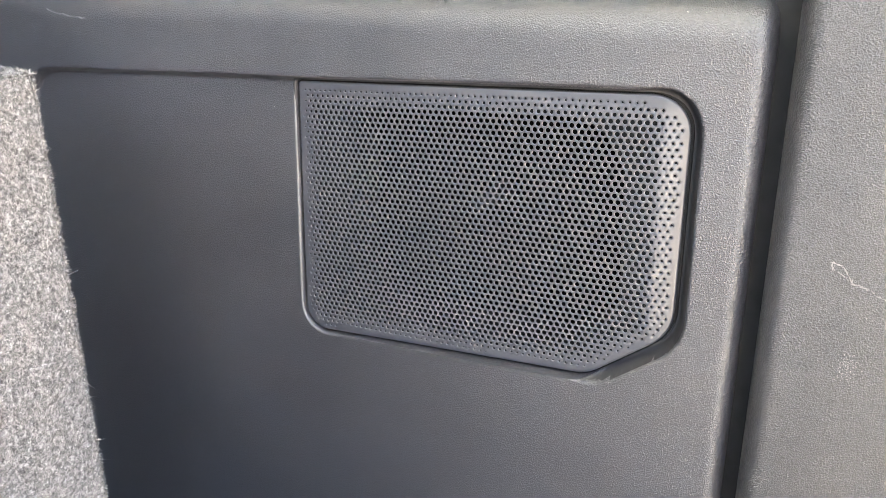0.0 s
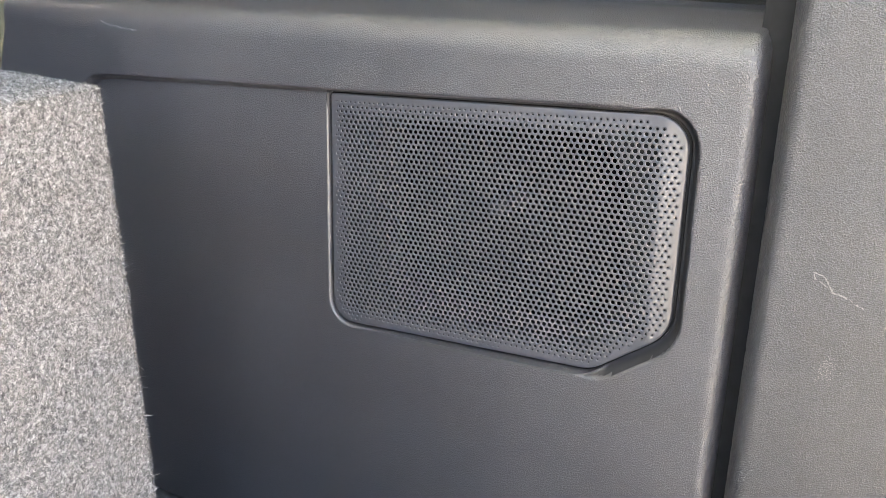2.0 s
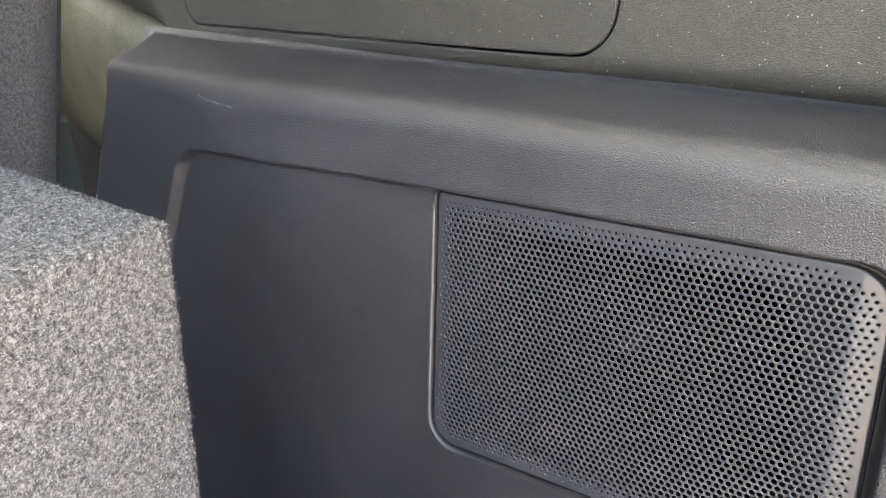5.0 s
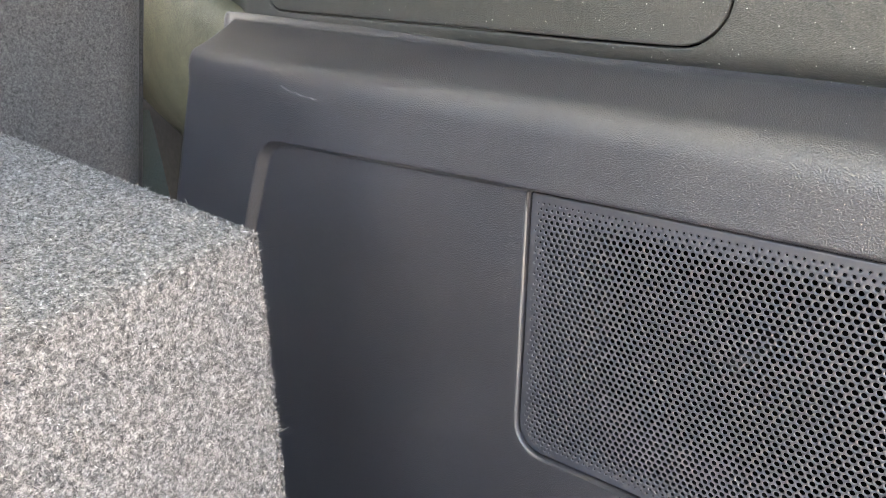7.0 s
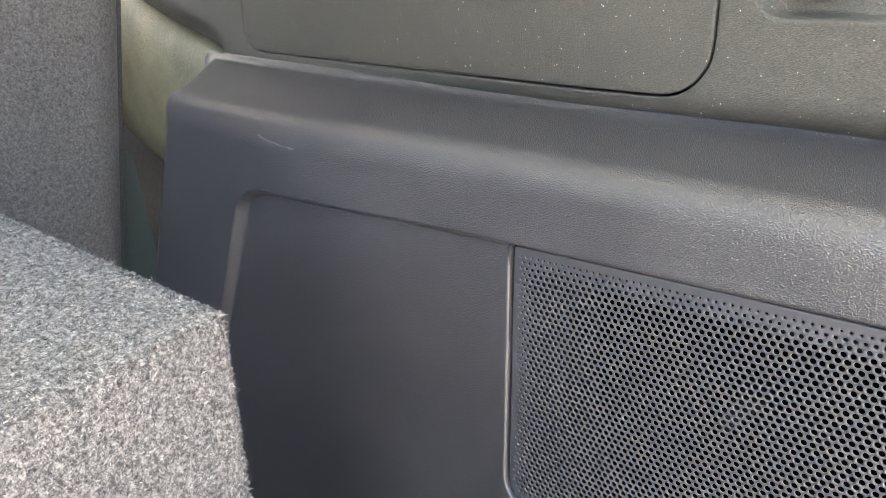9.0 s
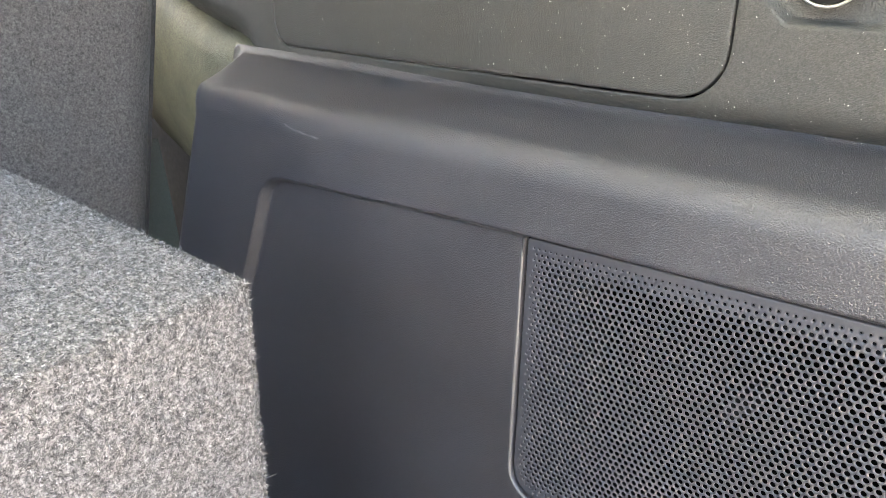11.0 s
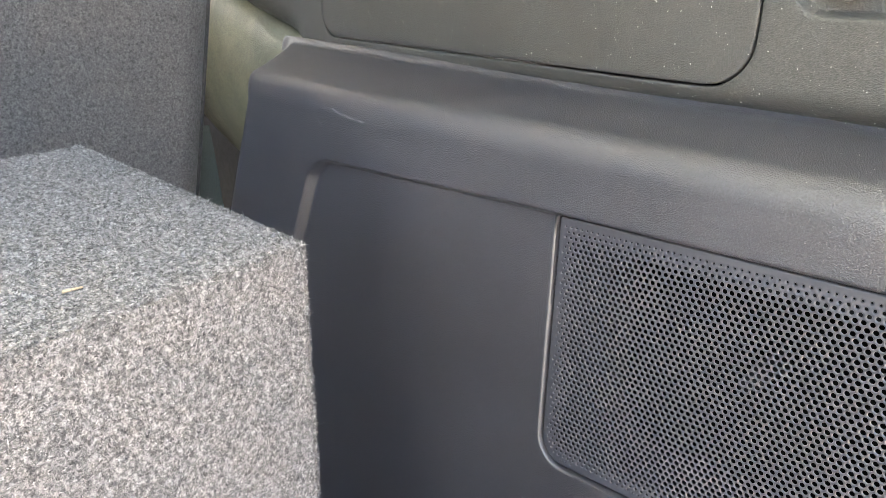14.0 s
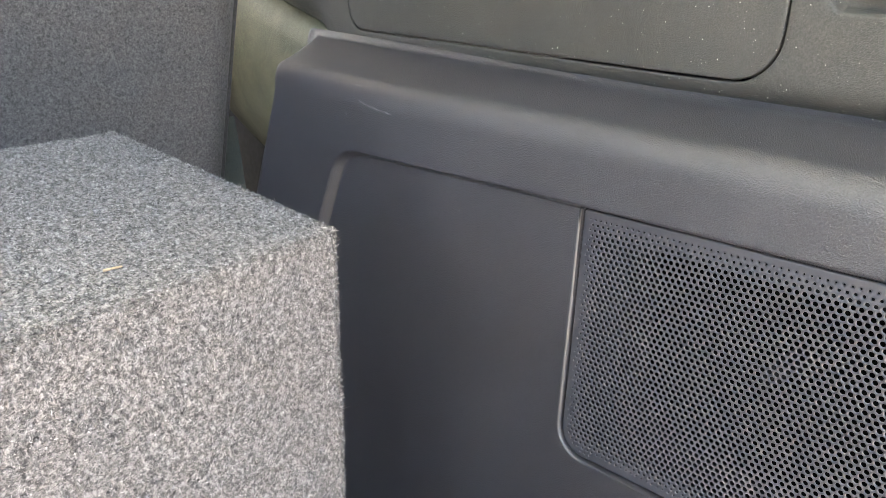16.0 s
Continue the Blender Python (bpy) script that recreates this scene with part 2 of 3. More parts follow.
def skirt(verts, faces, back):
    """Adds a turned-in edge along every border of a sheet."""
    e = np.concatenate([faces[:, [0, 1]], faces[:, [1, 2]], faces[:, [2, 0]]])
    key = np.sort(e, 1)
    _, inv, cnt = np.unique(key, axis=0, return_inverse=True, return_counts=True)
    border = e[cnt[inv.ravel()] == 1]
    ids = np.unique(border)
    top = {int(i): len(verts) + k for k, i in enumerate(ids)}
    low = {int(i): len(verts) + len(ids) + k for k, i in enumerate(ids)}
    v2 = np.concatenate([verts, verts[ids], verts[ids] + np.array(back)])
    quads = [(top[int(b)], top[int(a)], low[int(a)], low[int(b)]) for a, b in border]
    return v2, [tuple(t) for t in faces] + quads


def grid(x0, x1, y0, y1, step):
    gx, gy = np.meshgrid(np.arange(x0, x1, step), np.arange(y0, y1, step))
    gx[1::2] += step / 2
    return np.stack([gx.ravel(), gy.ravel()], 1)


def roll_in(d, r):
    """How far a rounded edge of radius r falls back at the distance d from its end."""
    q = np.clip(r - d, 0, r)
    return r - np.sqrt(np.maximum(0, r * r - q * q))


# ---- side trim panel with the wheel-arch bulge ----
GRILLE = rounded([(-0.0036, 0.2985), (0.2118, 0.3105), (0.2162, 0.1960), (0.1765, 0.1642), (-0.0022, 0.1485)],
                 [0.002, 0.0175, 0.0220, 0.022, 0.0150])
GRILLE = resample(GRILLE, 0.003)
RECESS = rounded([(-0.2105, 0.2932), (0.0, 0.3025), (0.2170, 0.3152), (0.2205, 0.12), (0.2205, -0.2), (-0.4070, -0.2)],
                 [0.033, 0.0, 0.022, 0.0, 0.0, 0.0])
RECESS = resample(RECESS, 0.004)


def arch_base(x, z):
    return -0.012 * smooth(-x, 0.0, 0.20)


def front_y(x, z):
    """Depth of the panel face: proud border, sunk field, lip round the grille."""
    p = np.stack([x, z], 1)
    depth = 0.0056 * np.maximum(smooth(z, 0.200, 0.24) * smooth(-x, -0.20, -0.16), smooth(-x, -0.15, 0.03))
    depth = depth + 0.0020 * smooth(-x, 0.10, 0.19)
    d = sdist(p, RECESS)
    return arch_base(x, z) + depth * smooth(d, 0.0, 0.0040 + 0.0012 * smooth(-x - 0.35 * (0.29 - z), 0.165, 0.195))


def grille_y(d, x, z):
    """Depth of the grille: nearly flat, its margin at the tailgate end folded back."""
    m = np.clip(1 - d / 0.016, 0, 1)
    fold = np.clip(1 - (0.2122 + 0.04 * (0.28 - z) - x) / 0.0105, 0, 1.1)
    return 0.0062 + 0.0007 * m ** 2 + 0.0020 * fold + roll_in(d, 0.0009)


def opening_bevel(x, z, g):
    """Depth of the sloping wall round the grille, wide at the tailgate end and the cut corner."""
    low = smooth(-z, -0.26, -0.24)
    wide = (1 - low) * (0.0018 + 0.0036 * smooth(x, 0.188, 0.214)) + low * 0.0057 * smooth(x, 0.168, 0.194) + 1e-5
    t = np.clip((g - 0.0012) / wide, 0, 1)
    rim = grille_y(np.zeros(len(x)), x, z) + 0.0020
    return np.minimum(rim, 2.2 * wide) * (1 - t ** 2.2)


def z_bend(x):
    return 0.3285 + 0.022 * x


def wall_y(x):
    return 0.0565 + 0.085 * np.maximum(0, -x) + 0.0 * x


def overhang(x):
    """How far the shelf runs in under the upper trim, growing towards the tailgate."""
    return 0.010 * smooth(np.asarray(x, float), -0.25, 0.15)


R1, R2 = 0.018, 0.007
A1, A2, RUN = 0.024, 0.011, 0.05


def shelf_slope(x):
    """The shelf's rise towards the wall, flatter at the seat end."""
    foot = 0.3605 + 0.020 * np.minimum(x, 0.1)
    dy = wall_y(x) + overhang(x) - arch_base(x, 0) - R2 - 0.8 * R1
    return np.arctan2(foot - 0.0051 - z_bend(x) - 0.95 * R1, dy)


def seam_x(z):
    return 0.2460 + (0.33 - z) * 0.034


def shelf_map(x, v):
    """Front face, rounded top edge, sloping shelf and the fillet up to the wall."""
    z0 = z_bend(x)
    yb = front_y(x, np.minimum(z0 + v, z0))
    slope = shelf_slope(x)
    turn = math.pi / 2 - slope
    a = np.clip(v / A1, 0, 1) * turn
    y = yb + R1 * (1 - np.cos(a))
    z = z0 + np.minimum(v, 0) + R1 * np.sin(a)
    ye = yb + R1 * (1 - np.cos(turn))
    run = (wall_y(x) + overhang(x) - 0.0001 - R2 * (1 - np.sin(slope)) - ye) / np.cos(slope)
    t = np.clip((v - A1) / RUN, 0, 1) * run
    y, z = y + t * np.cos(slope), z + t * np.sin(slope)
    ang = slope + np.clip((v - A1 - RUN) / A2, 0, 1) * turn
    y = y + R2 * (np.sin(ang) - np.sin(slope))
    z = z + R2 * (np.cos(slope) - np.cos(ang))
    return y, z, np.cos(a), -np.sin(a)


V_TOP = A1 + RUN + A2


def left_x(v):
    low = -0.304 + 0.385 * np.minimum(v + 0.003, 0)
    return low - 0.108 * np.clip((v - 0.002) / (V_TOP - 0.002), 0, 1) ** 1.5


def build_side_trim():
    th = thing("side_trim_panel", "charcoal grained plastic boot side trim with sunken field", "trim panel", "structure")
    vs = np.linspace(-0.375, V_TOP, 150)
    left = np.stack([left_x(vs), vs], 1)
    right_v = vs[::-1]
    right = np.stack([seam_x(z_bend(0.24) + np.minimum(right_v, 0.02)) - 0.0042, right_v], 1)
    outline = np.concatenate([left, right])
    hole = offset(GRILLE, 0.0012)
    hole_v = hole - np.stack([np.zeros(len(hole)), z_bend(hole[:, 0])], 1)
    pts = [grid(-0.48, 0.27, -0.375, V_TOP, 0.0034)]
    for o in (0.0013, 0.0015, 0.0018, 0.0021, 0.0025, 0.0029, 0.0034, 0.0042, 0.0052, 0.0064, 0.0074, 0.0084):
        lp = resample(offset(GRILLE, o), 0.0016)
        pts.append(lp - np.stack([0 * lp[:, 0], z_bend(lp[:, 0])], 1))
    for o in (-0.0048, -0.0040, -0.0030, -0.0022, -0.0014, -0.0006, 0.0002, 0.0012):
        lp = resample(offset(RECESS, o), 0.0018)
        pts.append(lp - np.stack([0 * lp[:, 0], z_bend(lp[:, 0])], 1))
    for o in (0.0002, 0.0005, 0.001, 0.0016, 0.0025, 0.004, 0.006, 0.008, 0.0105, 0.013, 0.0155):
        pts.append(left + (o, 0))
        pts.append(right - (o, 0))
    for v in np.linspace(0, V_TOP, 46):
        pts.append(np.stack([np.linspace(-0.412, 0.254, 164), np.full(164, v)], 1))
    pts = np.concatenate(pts)
    def ok(p):
        z = p + np.stack([0 * p[:, 0], z_bend(p[:, 0])], 1)
        return inside(p, outline) & ~inside(z, hole)
    pts = pts[ok(pts)]
    v2, f = sheet(pts, [outline, hole_v], ok)
    x, v = v2[:, 0], v2[:, 1]
    y, z, ny, nz = shelf_map(x, v)
    g = -sdist(np.stack([x, z_bend(x) + v], 1), GRILLE)
    bevel = opening_bevel(x, z_bend(x) + v, g)
    y = np.where((v < 0) & (bevel > 0), np.maximum(y, bevel), y)
    y = y + np.where(v < 0, roll_in(g - 0.0012, 0.0012), 0) * smooth(-x, -0.05, -0.01)
    back = roll_in(x - left_x(v), 0.015)
    y, z = y + back * ny, z + back * nz
    edge = 1.9 * roll_in(seam_x(np.minimum(z, z_bend(0.24) + 0.02)) - 0.0042 - x, 0.0065)
    y, z = y + edge * ny, z + edge * nz
    v3, f3 = skirt(np.stack([x, y, z], 1), f, (0, 0.012, 0))
    face = mesh_object("panel_face", v3, f3, M_PANEL, th)
    # Second, darker material paints the shade on the sloping wall.
    face.data.materials.append(M_SHADED_WALL)
    walled = (bevel > 0.0006) & (v < 0) & (g < 0.0078)
    face.data.polygons.foreach_set("material_index", [int(all(i < len(walled) and walled[i] for i in q)) for q in f3])
    return th


side_trim = build_side_trim()


def build_lip():
    """The smooth moulded bead along the seat end of the grille opening, coloured pale for its highlight."""
    run = resample(offset(GRILLE, 0.0027), 0.0008)
    low = run[:, 1] < 0.2
    keep = (run[:, 0] < np.where(low, 0.060, 0.004)) & (run[:, 1] < 0.3022)
    cut = int(np.nonzero(keep & ~np.roll(keep, 1))[0][0])
    run = np.roll(run, -cut, 0)[:int(keep.sum())]
    n, ring = len(run), 12
    along = np.linspace(0, 1, n)
    r = 0.0013 * np.minimum(1, np.minimum(along, 1 - along) * 9 + 0.12)
    r = r * np.clip(1 - (run[:, 0] - 0.012) / 0.05, 0.2, 1)
    y0 = front_y(run[:, 0], run[:, 1])
    t = np.gradient(run, axis=0)
    t /= np.linalg.norm(t, axis=1)[:, None]
    verts, faces = [], []
    for k in range(n):
        for j in range(ring):
            a = 2 * math.pi * j / ring
            o = r[k] * math.cos(a)
            verts.append((run[k, 0] - t[k, 1] * o, y0[k] + 0.0009 - r[k] * math.sin(a), run[k, 1] + t[k, 0] * o))
            if k:
                p, q = (k - 1) * ring + j, (k - 1) * ring + (j + 1) % ring
                faces.append((p, q, q + ring, p + ring))
    mesh_object("lip", verts, faces, M_LIP, side_trim, "smooth moulded lip of the grille opening, highlight in its colour")


build_lip()


# ---- speaker grille ----
PITCH, TILT = 0.0034, math.atan2(0.3110 - 0.2985, 0.214)
SPEAKER = rounded([(0.029, 0.2885), (0.183, 0.2965), (0.190, 0.200), (0.160, 0.176), (0.031, 0.168)], [0.02, 0.03, 0.02, 0.03, 0.03])


def build_grille():
    th = thing("speaker_grille", "dark grey perforated plastic speaker grille in side trim", "speaker grille")
    u, w = np.array((math.cos(TILT), math.sin(TILT))), np.array((-math.sin(TILT), math.cos(TILT)))
    origin = np.array((0.0042, 0.2942))
    row_h = PITCH * math.sqrt(3) / 2
    cells = []
    for j in range(-54, 4):
        for i in range(-8, 72):
            cells.append(((i + 0.5 * (j % 2)) * u * PITCH + j * row_h * w + origin))
    cells = np.array(cells)
    d = sdist(cells, GRILLE)
    top = smooth(cells[:, 1] - 0.058 * cells[:, 0], 0.285, 0.291)
    keep_c = d > 0.0031 + 0.0011 * top
    cells, d = cells[keep_c], d[keep_c]
    rad = np.interp(d, [0.0031, 0.006, 0.009, 0.0125, 0.017], [0.00045, 0.00064, 0.00090, 0.00112, 0.00124])
    fold = 0.2122 + 0.04 * (0.28 - cells[:, 1]) - cells[:, 0]
    rad = np.minimum(rad, np.interp(fold, [0.0108, 0.0125, 0.020], [0.00056, 0.00100, 0.00122]))
    hexr = PITCH / math.sqrt(3)
    corner = {}
    verts2, depth, faces = [], [], []

    def corner_id(p):
        k = (round(p[0] * 2e5), round(p[1] * 2e5))
        for dx in (0, -1, 1):
            for dy in (0, -1, 1):
                if (k[0] + dx, k[1] + dy) in corner:
                    return corner[(k[0] + dx, k[1] + dy)]
        corner[k] = len(verts2)
        verts2.append(p)
        depth.append(0.0)
        return corner[k]

    edge_count = {}
    for c, r in zip(cells, rad):
        ids = []
        for k in range(6):
            a = TILT + math.radians(30 + 60 * k)
            ids.append(corner_id(c + hexr * np.array((math.cos(a), math.sin(a)))))
        for k in range(6):
            e = tuple(sorted((ids[k], ids[(k + 1) % 6])))
            edge_count[e] = edge_count.get(e, 0) + 1
        base = len(verts2)
        for rr, dd in ((r + 0.00044, 0.0), (r + 0.00020, 0.00011), (r, 0.00038), (r, 0.00072)):
            for k in range(12):
                a = TILT + math.radians(30 + 30 * k)
                verts2.append(c + rr * np.array((math.cos(a), math.sin(a))))
                depth.append(dd)
        for k in range(6):
            o0, o1 = ids[k], ids[(k + 1) % 6]
            r0, r1, r2 = base + 2 * k, base + 2 * k + 1, base + (2 * k + 2) % 12
            faces += [(o0, r1, r0), (o0, o1, r1), (o1, r2, r1)]
        for ring in range(3):
            s = base + 12 * ring
            for k in range(12):
                k1 = (k + 1) % 12
                faces.append((s + k, s + k1, s + 12 + k1, s + 12 + k))
    border = [e for e, n in edge_count.items() if n == 1]
    # flat rim between the outermost cells and the outline
    from mathutils.geometry import delaunay_2d_cdt
    bverts = sorted({i for e in border for i in e})
    loc = {b: k for k, b in enumerate(bverts)}
    rim = [verts2[b] for b in bverts]
    edges = [(loc[a], loc[b]) for a, b in border]
    fine = resample(GRILLE, 0.0015)
    s = len(rim)
    rim += list(fine)
    edges += [(s + k, s + (k + 1) % len(fine)) for k in range(len(fine))]
    for o in (0.00015, 0.0004, 0.0008, 0.0014, 0.0022):
        rim += list(offset(fine, -o))
    rv, _, rf, *_ = delaunay_2d_cdt([Vector(p) for p in rim], edges, [], 0, 1e-8)
    rv, rf = np.array([tuple(p) for p in rv]), np.array(rf)
    mid = rv[rf].mean(1)
    good = inside(mid, GRILLE)
    for n in np.nonzero(good)[0]:
        q = cells - mid[n]
        k = (q * q).sum(1).argmin()
        rel = q[k]
        out = max(abs(rel @ (math.cos(TILT + math.radians(60 * t)), math.sin(TILT + math.radians(60 * t)))) for t in range(3))
        if out < PITCH / 2 + 2e-5:
            good[n] = False
    start = len(verts2)
    verts2 += list(rv)
    depth += [0.0] * len(rv)
    faces += [tuple(int(i) + start for i in t) for t in rf[good]]
    p = np.array(verts2)
    y = grille_y(np.maximum(sdist(p, GRILLE), 0), p[:, 0], p[:, 1]) + np.array(depth)
    face = mesh_object("perforated_face", np.stack([p[:, 0], y, p[:, 1]], 1), faces, M_GRILLE, th)
    wall_d = np.array(depth)
    face.data.polygons.foreach_set("use_smooth", [not all(wall_d[i] > 0.0003 for i in f) for f in faces])
    # shallow backing behind the margin, open in the middle
    back = resample(offset(GRILLE, 0.001), 0.004)
    hole = resample(SPEAKER, 0.004)
    def ok(q):
        return inside(q, back) & ~inside(q, hole)
    g = grid(-0.01, 0.22, 0.14, 0.32, 0.006)
    v2, f = sheet(g[ok(g)], [back, hole], ok)
    yb = grille_y(np.maximum(sdist(v2, GRILLE), 0.002), v2[:, 0], v2[:, 1]) + 0.0019
    v3, f3 = skirt(np.stack([v2[:, 0], yb, v2[:, 1]], 1), f, (0, 0.03, 0))
    mesh_object("backing_plate", v3, f3, M_BACKING, th)
    tub = resample(offset(SPEAKER, 0.0015), 0.004)
    ring = [(x, yy, z) for yy in (0.012, 0.05) for x, z in tub]
    n = len(tub)
    tf = [(k, (k + 1) % n, n + (k + 1) % n, n + k) for k in range(n)] + [tuple(range(n, 2 * n))]
    mesh_object("speaker_tub", ring, tf, M_BLACK, th, "black cavity behind the holes", False)
    bm = bmesh.new()
    bmesh.ops.create_cone(bm, cap_ends=True, segments=32, radius1=0.006, radius2=0.004, depth=0.036,
                          matrix=Matrix.Translation((0.108, 0.031, 0.243)) @ Matrix.Rotation(radians(90), 4, "X"))
    part("stud", bm, M_NEAR_BLACK, th, "grey stud behind the holes", True)
    return th


grille = build_grille()


# ---- upper trim wall with access cover ----
COVER = rounded([(-0.3325, 0.56), (-0.3325, 0.3605), (0.0632, 0.3708), (0.0625, 0.56)], [0.02, 0.022, 0.024, 0.02])
COVER = resample(COVER, 0.003)
POCKET = rounded([(0.0745, 0.50), (0.0745, 0.4175), (0.0865, 0.4055), (0.20, 0.4075), (0.20, 0.50)], [0.006, 0.005, 0.005, 0.01, 0.006])
POCKET = resample(POCKET, 0.003)


def upper_y(x, z):
    y = wall_y(x) + 0.0 * z
    d = sdist(np.stack([x, z], 1), POCKET)
    return y + 0.0060 * smooth(d, 0.0, 0.0045)


def wall_foot(x):
    _, z, _, _ = shelf_map(x, np.full(len(x), V_TOP))
    return z


def build_upper():
    th = thing("upper_trim_panel", "grey grained plastic upper boot trim with access cover", "trim panel", "structure")
    xs = np.linspace(-0.414, 0.2445, 160)
    foot = np.stack([xs, wall_foot(xs) - 0.0045], 1)
    crease = np.array([(-0.62, 0.394), (-0.500, 0.3645), (-0.445, 0.3545), (-0.414, foot[0, 1])])
    rz = np.linspace(0.375, 0.60, 40)
    right = np.stack([np.minimum(seam_x(rz) - 0.0006, 0.2445), rz], 1)
    top = np.array([(-0.62, 0.60), (-0.62, 0.394)])
    outline = np.concatenate([foot, right, top, resample(crease, 0.003)[:75]])
    hole = offset(COVER, 0.0011)
    pts = [grid(-0.62, 0.25, 0.33, 0.46, 0.004), grid(-0.62, 0.25, 0.47, 0.60, 0.02)]
    for o in (0.0013, 0.0016, 0.0021, 0.0030):
        pts.append(resample(offset(COVER, o), 0.002))
    for o in (0.0003, 0.0008, 0.0015, 0.0024, 0.0035, 0.005, 0.007, 0.009, 0.011, 0.0135, 0.016):
        pts.append(foot + (0, o))
    for o in (0.0003, 0.001, 0.002, 0.0035, 0.005, 0.007, 0.009):
        pts.append(right - (o, 0))
    for o in (-0.005, -0.004, -0.003, -0.002, -0.001, 0.0, 0.001):
        pts.append(resample(offset(POCKET, o), 0.002))
    pts = np.concatenate(pts)
    def ok(p):
        return inside(p, outline) & ~inside(p, hole)
    pts = pts[ok(pts)]
    v2, f = sheet(pts, [outline, hole], ok)
    y = upper_y(v2[:, 0], v2[:, 1]) + roll_in(-sdist(v2, COVER) - 0.0011, 0.0010)
    y = y + roll_in(np.minimum(seam_x(v2[:, 1]) - 0.0006, 0.2445) - v2[:, 0], 0.0045)
    y = y + overhang(v2[:, 0]) / 0.012 * roll_in(v2[:, 1] - wall_foot(v2[:, 0]) + 0.004, 0.014)
    edge = np.interp(v2[:, 0], crease[:, 0], crease[:, 1])
    y = y + np.where(v2[:, 0] < -0.36, 1.5 * roll_in(v2[:, 1] - edge, 0.036) * smooth(-v2[:, 0], 0.36, 0.43), 0)
    v3, f3 = skirt(np.stack([v2[:, 0], y, v2[:, 1]], 1), f, (0, 0.006, 0))
    mesh_object("trim_face", v3, f3, M_UPPER, th)
    def ok2(p):
        return inside(p, COVER)
    pts = [grid(-0.33, 0.06, 0.35, 0.56, 0.006)]
    for o in (0.0002, 0.0005, 0.0009, 0.0014, 0.0022):
        pts.append(resample(offset(COVER, -o), 0.002))
    pts = np.concatenate(pts)
    v2, f = sheet(pts[ok2(pts)], [COVER], ok2)
    y = wall_y(v2[:, 0]) - 0.0003 + roll_in(sdist(v2, COVER), 0.0012)
    v3, f3 = skirt(np.stack([v2[:, 0], y, v2[:, 1]], 1), f, (0, 0.006, 0))
    mesh_object("access_cover", v3, f3, M_UPPER, th, "flat lid with rounded corners")
    return th


upper_trim = build_upper()


# ---- rear trim beside the tailgate opening ----
REAR_Y = -0.006


def build_rear_trim():
    th = thing("rear_trim_panel", "grey grained plastic trim beside the tailgate opening", "trim panel", "structure")
    zs = np.linspace(-0.055, 0.78, 200)
    left = np.stack([seam_x(zs) + 0.0036, zs], 1)
    outline = np.concatenate([left, [(0.56, 0.78), (0.56, -0.055)]])
    pts = [grid(0.24, 0.36, -0.05, 0.42, 0.005), grid(0.36, 0.56, -0.05, 0.78, 0.02), grid(0.24, 0.36, 0.42, 0.78, 0.02)]
    for o in (0.0002, 0.0005, 0.0009, 0.0015, 0.0025, 0.004, 0.006, 0.008, 0.010, 0.012, 0.014):
        pts.append(left + (o, 0))
    pts = np.concatenate(pts)
    ok = lambda p: inside(p, outline)
    v2, f = sheet(pts[ok(pts)], [outline], ok)
    x, z = v2[:, 0], v2[:, 1]
    y = REAR_Y + 1.7 * roll_in(x - seam_x(z) - 0.0036, 0.0095) - 0.02 * smooth(x, 0.30, 0.56)
    v3, f3 = skirt(np.stack([x, y, z], 1), f, (0, 0.08, 0))
    mesh_object("trim_face", v3, f3, M_REAR, th)
    return th


rear_trim = build_rear_trim()


# ---- quarter trim behind the panel's end, olive light in its colour ----
def valley(x, z):
    """The trim's upper edge, rolled back into the fold under the upper panel."""
    d = np.interp(x, (-0.62, -0.50, -0.445, -0.414), (0.394, 0.3645, 0.3545, 0.350)) - z + 0.008
    return float(roll_in(np.array([max(d, 0.0)]), 0.030)[0]) + (0.02 if d < 0 else 0.0)


def build_quarter():
    th = thing("quarter_trim", "grey trim in the gap beside the seat, olive light in its colour", "trim panel", "structure")
    n, k = 60, 120
    verts, faces = [], []
    for j in range(k):
        z = -0.06 + 0.50 * j / (k - 1)
        for i in range(n):
            x = -0.350 - 0.62 * i / (n - 1)
            y = wall_y(np.array([x]))[0] + 0.004 + valley(x, z) + 0.25 * max(0, -0.45 - x) ** 1.7 + 2.4 * max(0, 0.32 - z) ** 1.9
            verts.append((x, y, z))
    for j in range(k - 1):
        for i in range(n - 1):
            a = j * n + i
            faces.append((a, a + 1, a + n + 1, a + n))
    mesh_object("trim_face", verts, faces, M_OLIVE, th)
    return th


quarter = build_quarter()


# ---- carpeted box ----
FR, BR = np.array((-0.0065, -0.1525)), np.array((-0.196, -0.1700))
FL, BL = FR + 0.75 * np.array((0.215, -0.977)), BR + 0.75 * np.array((0.215, -0.977))
BOX_TOP, FLOOR_Z, LEAN = 0.3175, -0.057, 0.052


def box_point(u, w, h):
    """u: 0 at the side by the trim to 1, w: 0 front to 1 back, h: metres under the top."""
    x, y = (FR[i] * (1 - u) * (1 - w) + FL[i] * u * (1 - w) + BR[i] * (1 - u) * w + BL[i] * u * w for i in (0, 1))
    return np.array((x + LEAN * h * (1 - w), y + 0.004 * h * (1 - 2 * u), BOX_TOP + 0.006 * w * (1 - h / 0.3745) - h))


